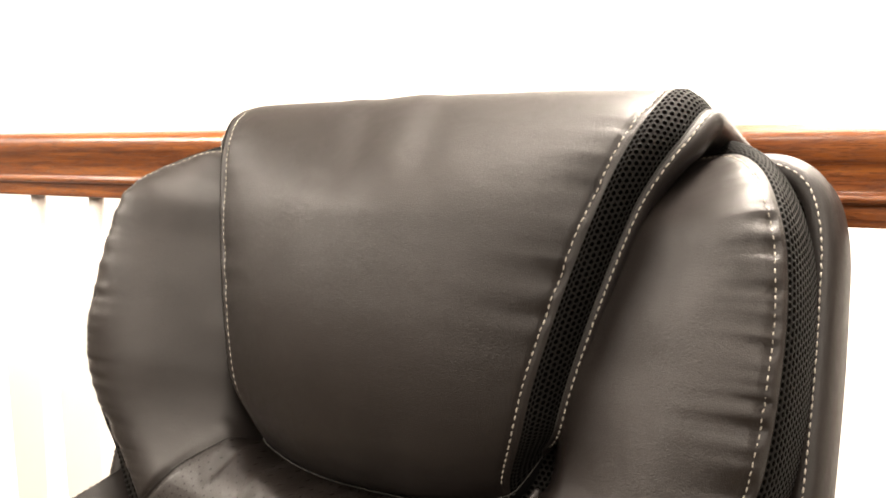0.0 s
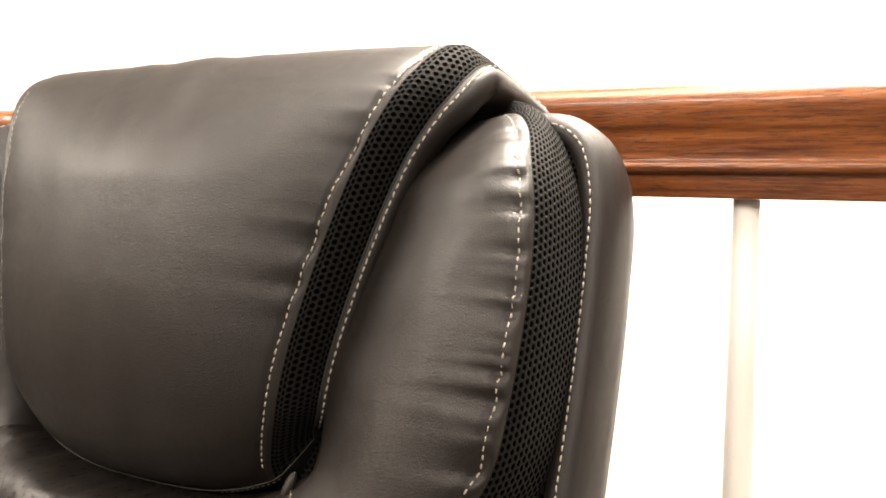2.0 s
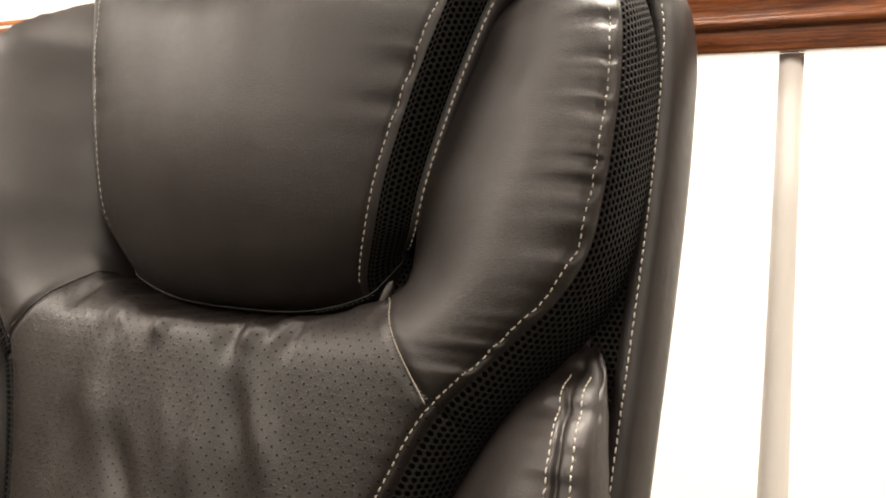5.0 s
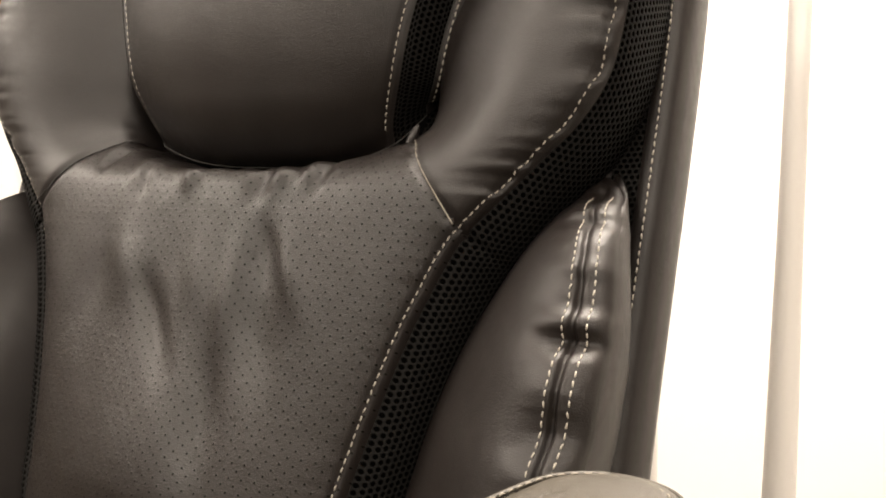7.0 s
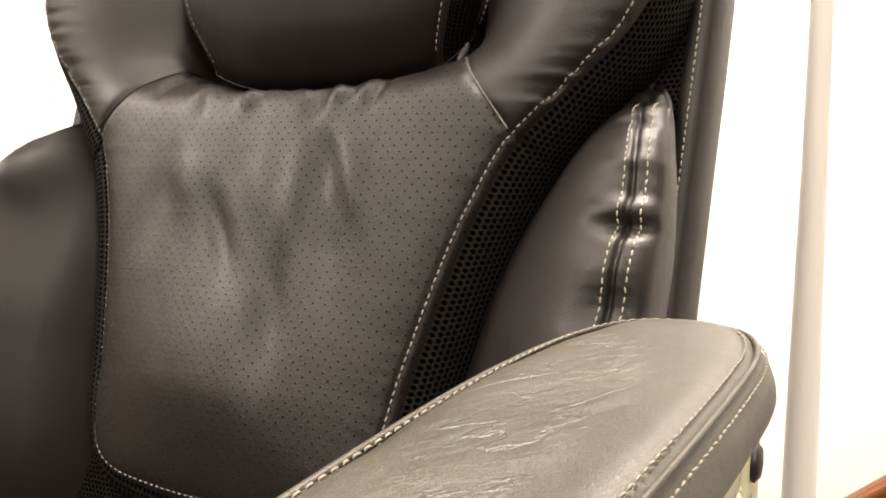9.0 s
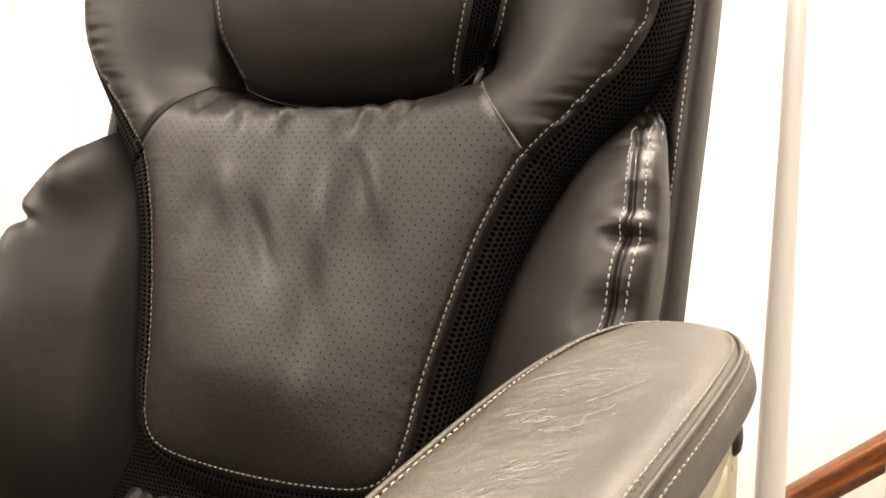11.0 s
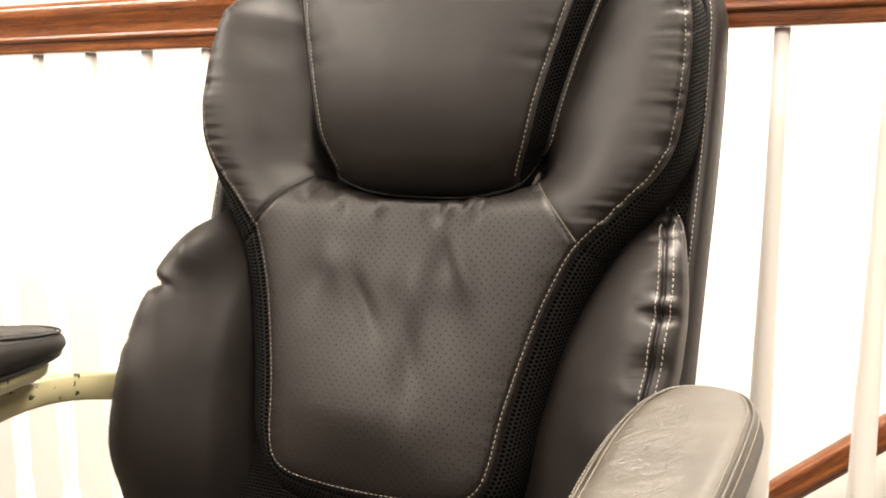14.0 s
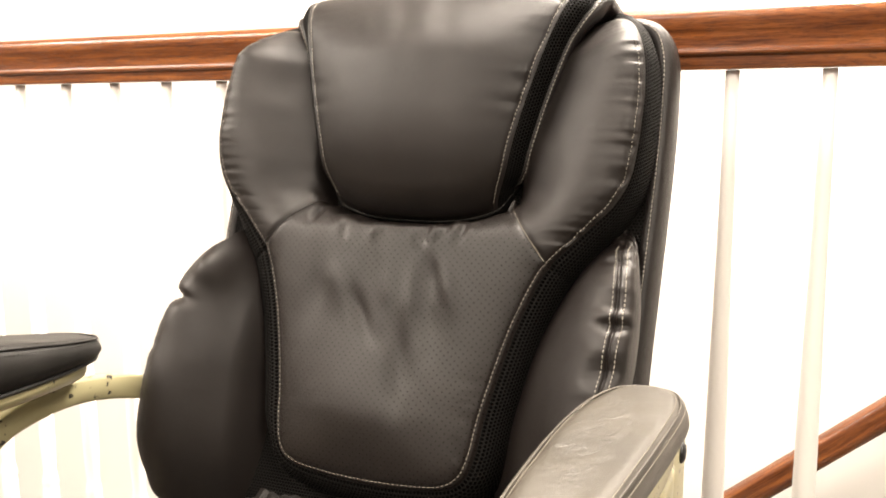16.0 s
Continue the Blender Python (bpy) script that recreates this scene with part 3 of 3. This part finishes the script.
        pts = [rows[i][0 if side < 0 else -1].lerp(place(i, side * (wid[i] - 0.0055), swell(side * (1 - 0.0055 / wid[i]), i)), 1.0) for i in range(3, m - 2)]
        fw = [(back(0, *reversed(nor[i])) - back(0, 0, 0)).normalized() for i in range(3, m - 2)]
        stitching("stitching", pts, fw, ob)
    out = (back(0, -0.0010, 0.0010) - back(0, 0, 0))
    rise = lambda side: [beside(i, side, 0.0132, -0.0262) for i in range(1, top - 6)]
    line = list(reversed(rise(-1))) + [p + out for p in hem] + rise(1)
    part("piping", tube(line, 0.00045, 6), DARK_THREAD, ob, "thin dark piping along the hem")
    low_hem = [p + (back(0, -0.0020, -0.0012) - back(0, 0, 0)) for p in hem if 0.065 < p.x < 0.118]
    stitching("stitching", low_hem, [Vector((0, -1, 0))] * len(low_hem), ob, 0.0042, 0.0026, 0.0004, DARK_THREAD)
    return ob


pillow()

# rear shell
SHELL = [(0, 0.290), (0.15, 0.293), (0.21, 0.300), (0.252, 0.313), (0.279, 0.301), (0.291, 0.268), (0.294, 0.22), (0.295, 0.16), (0.294, 0.08), (0.292, 0.0),
         (0.290, -0.09), (0.288, -0.2), (0.283, -0.30), (0.262, -0.345), (0.20, -0.36), (0, -0.362)]


def shell_height(x, u, d, run, s):
    return -0.052 - 0.004 * sstep(0.0, 0.02, d) - 0.0012 * max(0, n1(run * 40, 14)) * bell(d - 0.006, 0.006)


shell = Cushion(mirrored(SHELL), 420, lambda x, u: (0.0, min(0.22, max(-0.24, u))), shell_height, 16, 1.6)
shell_ob = part("back_shell", bmesh.new(), LEATHER, chair, "smooth grey leather rear shell with a stitched rim")
edge_rows = [(-0.0085, -0.0035), (-0.005, 0.0012), (0.003, 0.0015), (0.009, -0.004), (0.0135, -0.016), (0.0155, -0.034), (0.013, -0.052), (0.005, -0.070), (-0.012, -0.086), (-0.05, -0.096), (-0.14, -0.1)]
tmp = band(shell, "tmp", LEATHER, chair, edge_rows)
shell_ob.data = tmp.data
bpy.data.objects.remove(tmp)
bm = bmesh.new()
bm.from_mesh(shell_ob.data)
n_s = len(shell.edge)
bm.verts.ensure_lookup_table()
bm.faces.new([bm.verts[(len(edge_rows) - 1) * n_s + i] for i in range(n_s)])
bm.to_mesh(shell_ob.data)
bm.free()
inner = [[shell.at(i, s) for i in range(n_s)] for s in shell.steps]
sf = [[shell.flat(i, s) for i in range(n_s + 1)] for s in shell.steps]
part("mesh_backing", sheet(inner, True, False, lambda r, i: tuple(sf[r][i])), MESH, chair, "black spacer mesh behind the cushions")
shell.seam("stitching", -0.001, shell_ob, lift=0.0022)

# side bolsters of the lower back
BOLSTER = [(0.256, 0.052), (0.273, 0.046), (0.287, 0.022), (0.297, -0.02), (0.301, -0.06), (0.304, -0.10), (0.306, -0.15), (0.307, -0.20), (0.305, -0.26), (0.298, -0.315),
           (0.280, -0.345), (0.22, -0.350), (0.165, -0.335), (0.145, -0.29), (0.150, -0.22), (0.160, -0.16), (0.176, -0.10), (0.197, -0.05), (0.225, 0.0), (0.248, 0.035)]


# the outer edge of the other bolster, pulled in at a pinch between two lobes
LOBES = [(0.246, 0.040), (0.262, 0.006), (0.279, -0.018), (0.292, -0.038), (0.2995, -0.058), (0.301, -0.073), (0.2965, -0.0805), (0.296, -0.0840), (0.301, -0.0885), (0.307, -0.098), (0.312, -0.118),
         (0.315, -0.142), (0.3155, -0.152), (0.318, -0.166), (0.320, -0.19), (0.321, -0.225), (0.320, -0.27), (0.304, -0.318)]


def bolster_side(c):
    """The side of a bolster, from its rim back and inwards to the shell."""
    mid = c.edge.mean(axis=0)
    rows = []
    for t, pull in ((0, 0), (0.06, -0.012), (0.2, -0.025), (0.45, 0.0), (0.75, 0.06), (1.0, 0.16)):
        row = []
        for i, q in enumerate(c.edge):
            f = c.height(*q, 0.0, c.run[i], 0.0)
            row.append(back(*(q + (mid - q) * pull), f + (-0.058 - f) * t))
        rows.append(row)
    return sheet(rows, True)


def seam_x(u):
    return soft(u, [-0.34, -0.22, -0.15, -0.11, -0.063, -0.014, 0.03], [0.268, 0.274, 0.277, 0.281, 0.283, 0.281, 0.269])


def bolster(side):
    def spine(x, u):
        c = min(-0.01, max(-0.28, u))
        return side * soft(c, [-0.28, -0.2, -0.1, 0.0], [0.232, 0.240, 0.250, 0.262]), c

    def height(x, u, d, run, s):
        a = side * x
        high = (soft(u, [-0.34, -0.28, -0.2, -0.1, -0.03, 0.03, 0.05], [0.018, 0.026, 0.026, 0.024, 0.020, 0.016, 0.010]))
        base = (soft(u, [-0.34, -0.28, -0.2, -0.14, -0.09, -0.05, 0.0, 0.03, 0.05], [0.010, 0.026, 0.034, 0.030, 0.024, 0.014, 0.000, -0.024, -0.050]))
        base -= 0.082 * sstep(0.300, 0.140, a) if side > 0 else (0.090 * sstep(0.300, 0.150, a) + 0.03 * sstep(0.215, 0.165, a))
        base -= 0.005 * bell(u + 0.072 + 0.9 * (seam_x(u) - a), 0.013) * sstep(0.0, 0.02, seam_x(u) - a) * sstep(0.095, 0.04, seam_x(u) - a) * (0.15 if side > 0 else 0.0)
        base += 0.006 * n1(u * 10 + 3 * side, x * 9 + 7)
        f = base + high * (1 - (1 - s) ** 2.4) ** 0.6
        f += 0.0016 * n1(x * 20, u * 22 + side)
        if side < 0:
            # a crease runs inwards from the pinch, with a full lobe above it
            crease = u + 0.083 + 0.25 * (0.292 - a)
            f -= 0.010 * bell(crease, 0.0085) * sstep(0.245, 0.298, a) + 0.004 * bell(crease + 0.016, 0.02) * sstep(0.23, 0.29, a)
            f += 0.022 * bell(u + 0.038, 0.028) * bell(a - 0.252, 0.021) + 0.003 * n1(u * 18, x * 18 + 5) + 0.006 * bell(u + 0.105, 0.022) * bell(a - 0.285, 0.025)
            f -= 0.002 * bell(u + 0.152, 0.006) * sstep(0.285, 0.312, a)
            f -= 0.0035 * max(0.0, n1(run * 80, 71)) * math.exp(-d / 0.010)
            return f
        line = seam_x(u)
        near = bell(a - line, 0.020)
        f -= 0.0040 * bell(a - line, 0.0021)
        g = max(0.0, n1(u * 72, 62) + 0.1) + 0.5 * max(0.0, n1(u * 150, 33))
        f -= 0.0085 * g * near
        f -= 0.010 * bell(u + 0.068, 0.0048) * bell(a - line, 0.019)
        f -= 0.0042 * bell(u + 0.128, 0.0065) * bell(a - line + 0.008, 0.016)
        f -= 0.004 * bell(u - 0.006, 0.004) * bell(a - line, 0.02)
        return f

    outline = [(x - (0.009 * sstep(-0.06, -0.16, u) if x > 0.25 else 0), u) for x, u in BOLSTER]
    if side < 0:
        outline = [(-x, u) for x, u in LOBES + BOLSTER[10:]]
    c = Cushion(outline, 300 if side > 0 else 460, spine, height, 56, 1.0)
    ob = part("side_bolster", sheet(c.rows(), True), LEATHER, chair, "padded grey leather side bolster with a double-stitched seam")
    part("side_wall", bolster_side(c), LEATHER, ob)
    if side < 0:
        c.seam("stitching", 0.0055, ob, 8, int(0.40 * len(c.edge)))
        return ob
    for shift in (-0.0050, 0.0080):
        pts, nn = [], []
        for u in np.linspace(0.030, -0.30, 150):
            line = seam_x(u) + shift
            e = c.edge
            outer = [(abs(q[1] - u), j) for j, q in enumerate(e) if side * q[0] > line]
            if not outer:
                continue
            j = min(outer)[1]
            t = np.array(c.spine(*e[j]))
            if u > -0.01:
                j = min(range(len(e)), key=lambda k: abs(np.cross(e[k] - t, np.array((side * line, u)) - t)) + (9 if np.dot(e[k] - t, np.array((side * line, u)) - t) < 0 else 0))
            s = 1 - float(np.linalg.norm(np.array((side * line, u)) - t) / max(1e-6, np.linalg.norm(e[j] - t)))
            s = min(0.95, max(0.03, s))
            pts.append(back(side * line, u, height(side * line, u, 0.01, c.run[j], s)))
            nn.append(c.normal(j, s))
        stitching("stitching", pts, nn, ob)
    return ob


bolster(1)
bolster(-1)


def pleats():
    """Gathered leather below the back panel, above the seat."""
    rows = []
    for u in np.linspace(-0.308, -0.390, 16):
        deep = sstep(-0.308, -0.342, u)
        rows.append([back(x, u + 0.004 * n1(x * 30, 3), -0.060 + 0.020 * deep + 0.016 * n1(x * 95, u * 6 + 41) * deep) for x in np.linspace(-0.175, 0.175, 220)])
    return part("lower_pleats", sheet(rows), LEATHER, chair, "grey leather gathered in pleats above the seat")


pleats()

# seat, under the lower back
SEAT = [(0, -0.02), (0.16, -0.025), (0.22, -0.05), (0.25, -0.12), (0.262, -0.25), (0.262, -0.42), (0.245, -0.52), (0.19, -0.565), (0, -0.575)]


def pad_mesh(outline, count, spine, z_top, z_low, rounding, rings=20, wave=0.0, rise=None, tuck=0.05):
    """A closed upholstered pad seen from above: outline in (x, y), rounded over the top."""
    e = curve(outline, count, True)
    rows = []
    lift = rise or (lambda y: 1.0)
    for k in range(6):
        t = k / 5
        rows.append([Vector((*(q + (np.array(spine(*q)) - q) * tuck * (1 - t) ** 2), z_low + (z_top - rounding - z_low) * t * lift(q[1]))) for q in e])
    for k in range(1, rings + 1):
        s = (k / rings) ** 1.7
        row = []
        for q in e:
            t = np.array(spine(*q))
            d = float(np.linalg.norm(t - q)) * s
            g = min(1, d / rounding)
            x, y = q + (t - q) * s
            z = z_top - rounding + rounding * math.sqrt(max(0, 1 - (1 - g) ** 2)) + wave * noise.noise(Vector((x * 25, y * 25, 1)))
            row.append(Vector((x, y, z_low + (z - z_low) * lift(y))))
        rows.append(row)
    rows.insert(0, [Vector((*spine(*q), z_low)) for q in e])
    bm = sheet(rows, True)
    bmesh.ops.remove_doubles(bm, verts=bm.verts[:], dist=1e-5)
    return bm


seat = part("seat", pad_mesh(mirrored(SEAT), 200, lambda x, y: (0.0, min(-0.2, max(-0.4, y))), 0.475, 0.38, 0.05, 20, 0.004), LEATHER, chair, "padded grey leather seat")
column = part("gas_lift", lathe([(0.025, 0.12), (0.025, 0.26), (0.032, 0.27), (0.032, 0.36), (0.09, 0.37), (0.09, 0.38)]), BLACK, chair)
column.location = (0, -0.28, 0)
part("back_bracket", block(-0.05, 0.05, -0.16, 0.03, 0.355, 0.38, 0.004), BLACK, chair)
part("back_bar", tube(curve([(0, -0.1, 0.367), (0, 0.02, 0.40), (0, 0.06, 0.50), (0, 0.075, 0.56)], 14), 0.02), BLACK, chair)
for k in range(5):
    a = 2 * math.pi * k / 5 + 0.3
    leg = part("base_leg", tube([(0, -0.28, 0.13), (0.15 * math.cos(a), -0.28 + 0.15 * math.sin(a), 0.115), (0.29 * math.cos(a), -0.28 + 0.29 * math.sin(a), 0.085)], 0.02), CHIPPED, chair)
    wheel = lathe([(0.006, -0.022), (0.026, -0.022), (0.029, -0.018), (0.029, 0.018), (0.026, 0.022), (0.006, 0.022)])
    bmesh.ops.transform(wheel, verts=wheel.verts[:], matrix=pose(0.295 * math.cos(a), -0.28 + 0.295 * math.sin(a), 0.0295, 90, 0, math.degrees(a)))
    part("caster", wheel, BLACK, leg)
    part("caster_stem", tube([(0.295 * math.cos(a), -0.28 + 0.295 * math.sin(a), 0.03), (0.29 * math.cos(a), -0.28 + 0.29 * math.sin(a), 0.085)], 0.008), BLACK, leg)

# arms
ARM_PLAN = [(0.333, -0.130), (0.358, -0.134), (0.374, -0.152), (0.382, -0.190), (0.381, -0.25), (0.375, -0.34), (0.366, -0.44), (0.354, -0.475), (0.328, -0.490),
       (0.300, -0.475), (0.287, -0.44), (0.281, -0.34), (0.281, -0.26), (0.288, -0.20), (0.300, -0.158), (0.313, -0.139)]


def flat_bar(points, tall, thick, side):
    """A bar of upright rectangular section along (y, z) points in a plane of constant x."""
    rows = []
    pts = [np.array(p) for p in points]
    for i, p in enumerate(pts):
        t = (pts[min(i + 1, len(pts) - 1)] - pts[max(i - 1, 0)])[:2]
        t = t / np.linalg.norm(t)
        n = np.array([-t[1], t[0]]) if t[0] > 0 else np.array([t[1], -t[0]])
        ring = []
        for a, b in ((-1, -0.8), (-0.8, -1), (0.8, -1), (1, -0.8), (1, 0.8), (0.8, 1), (-0.8, 1), (-1, 0.8)):
            q = p[:2] + n * (b * tall / 2)
            ring.append(Vector((side * p[2] + a * thick / 2, q[0], q[1])) if len(p) > 2 else Vector((side * 0.36 + a * thick / 2, q[0], q[1])))
        rows.append(ring)
    return sheet(rows, True, True)


def arm(side):
    base = new("armrest")
    base.parent = chair
    tagged(base, "worn leather arm pad on a chipped cream metal frame")
    ARM = [(x, y - (0 if side > 0 else 0.036)) for x, y in ARM_PLAN]
    low, top = (0.688, 0.715) if side > 0 else (0.682, 0.714)
    rise = lambda y: 1.0 if side > 0 else 0.62 + 1.15 * sstep(-0.13, -0.40, y)
    high = lambda q, z: low + (z - low) * rise(q[1])
    out = [(side * x, y) for x, y in ARM]
    spine = lambda x, y: (side * 0.332, min(-0.20, max(-0.42, y)))
    bm = pad_mesh(out, 160, spine, top, low, 0.020, 22, 0.0012, rise, 0.16)
    pad = part("pad", bm, LEATHER_WORN_GLARE if side > 0 else LEATHER_BLACK, base, "cracked worn grey leather pad, lightened for its glare" if side > 0 else "black leather pad, scuffed along its rim")
    e = curve(out, 300, True)
    e = np.vstack([e, e[:1]])
    for s, z in ((0.24, top - 0.0006), (0.08, top - 0.0065)):
        pts = [Vector((*(q + (np.array(spine(*q)) - q) * s), high(q, z))) for q in e]
        stitching("stitching", pts, [Vector((0.5 * (q[0] - spine(*q)[0]) / 0.05, 0, 1)).normalized() for q in e], base, material=TAN_THREAD_GLINT if side > 0 else DARK_THREAD)
    part("piping", tube([Vector((*(q + (np.array(spine(*q)) - q) * 0.15), high(q, top - 0.0026))) for q in e], 0.0013, 6), LEATHER_WORN_GLARE if side > 0 else LEATHER_BLACK, base, "thin leather welt")
    lip = pad_mesh([(side * (0.332 + (x - 0.332) * 0.90), -0.31 + (y + 0.31) * 0.97) for x, y in ARM], 120, spine, low + 0.002, low - 0.004, 0.003, 6)
    part("base_plate", lip, BLACK, base, "thin black pad base")
    wide, deep, tuck = (0.84, 0.040, 0.20) if side > 0 else (0.84, 0.022, 0.30)
    tray = pad_mesh([(side * (0.332 + (x - 0.332) * wide), -0.34 + (y + 0.34) * (wide + 0.03)) for x, y in ARM], 90, spine, low - 0.004, low - deep, 0.004, 6, tuck=tuck)
    part("tray", tray, CHIPPED, base, "cream painted metal under the pad")
    way = [(0.02, 0.594, 0.285), (-0.03, 0.600, 0.308), (-0.08, 0.610, 0.333), (-0.13, 0.623, 0.350), (-0.18, 0.630, 0.358), (-0.24, 0.628, 0.36), (-0.30, 0.612, 0.36), (-0.36, 0.561, 0.36), (-0.395, 0.496, 0.36), (-0.405, 0.426, 0.36), (-0.40, 0.366, 0.36)]
    part("frame", flat_bar(curve(way, 40), 0.030, 0.022, side), CHIPPED, base, "curved cream painted metal bar with chips")
    part("post", flat_bar(curve([(-0.37, 0.57), (-0.375, 0.62), (-0.37, 0.664)], 8), 0.07, 0.03, side), CHIPPED, base, "cream painted support under the pad")
    part("rear_bar", flat_bar(curve([(-0.05, 0.598, 0.318), (-0.015, 0.57, 0.31), (-0.01, 0.50, 0.31), (-0.03, 0.44, 0.32), (-0.10, 0.395, 0.35), (-0.39, 0.37, 0.36)], 30), 0.028, 0.02, side), CHIPPED, base)
    part("cross_bar", tube([(side * 0.36, -0.2, 0.365), (side * 0.1, -0.2, 0.367)], 0.012), BLACK, base)
    if side > 0:
        part("end_bracket", block(0.336, 0.3585, -0.118, -0.026, 0.52, 0.642, 0.009), CHIPPED, base, "cream painted bracket behind the pad")
    cap = lathe([(0.0, -0.002), (0.0105, -0.002), (0.0115, 0.001), (0.008, 0.004), (0.0, 0.005)], 20)
    bmesh.ops.transform(cap, verts=cap.verts[:], matrix=pose(0.3590, -0.062, 0.622, 0, 90, 0) if side > 0 else pose(-0.3725, -0.215, 0.657, 0, -90, 0))
    part("bolt_cap", cap, BLACK, base, "round black bolt cap")


arm(1)
arm(-1)
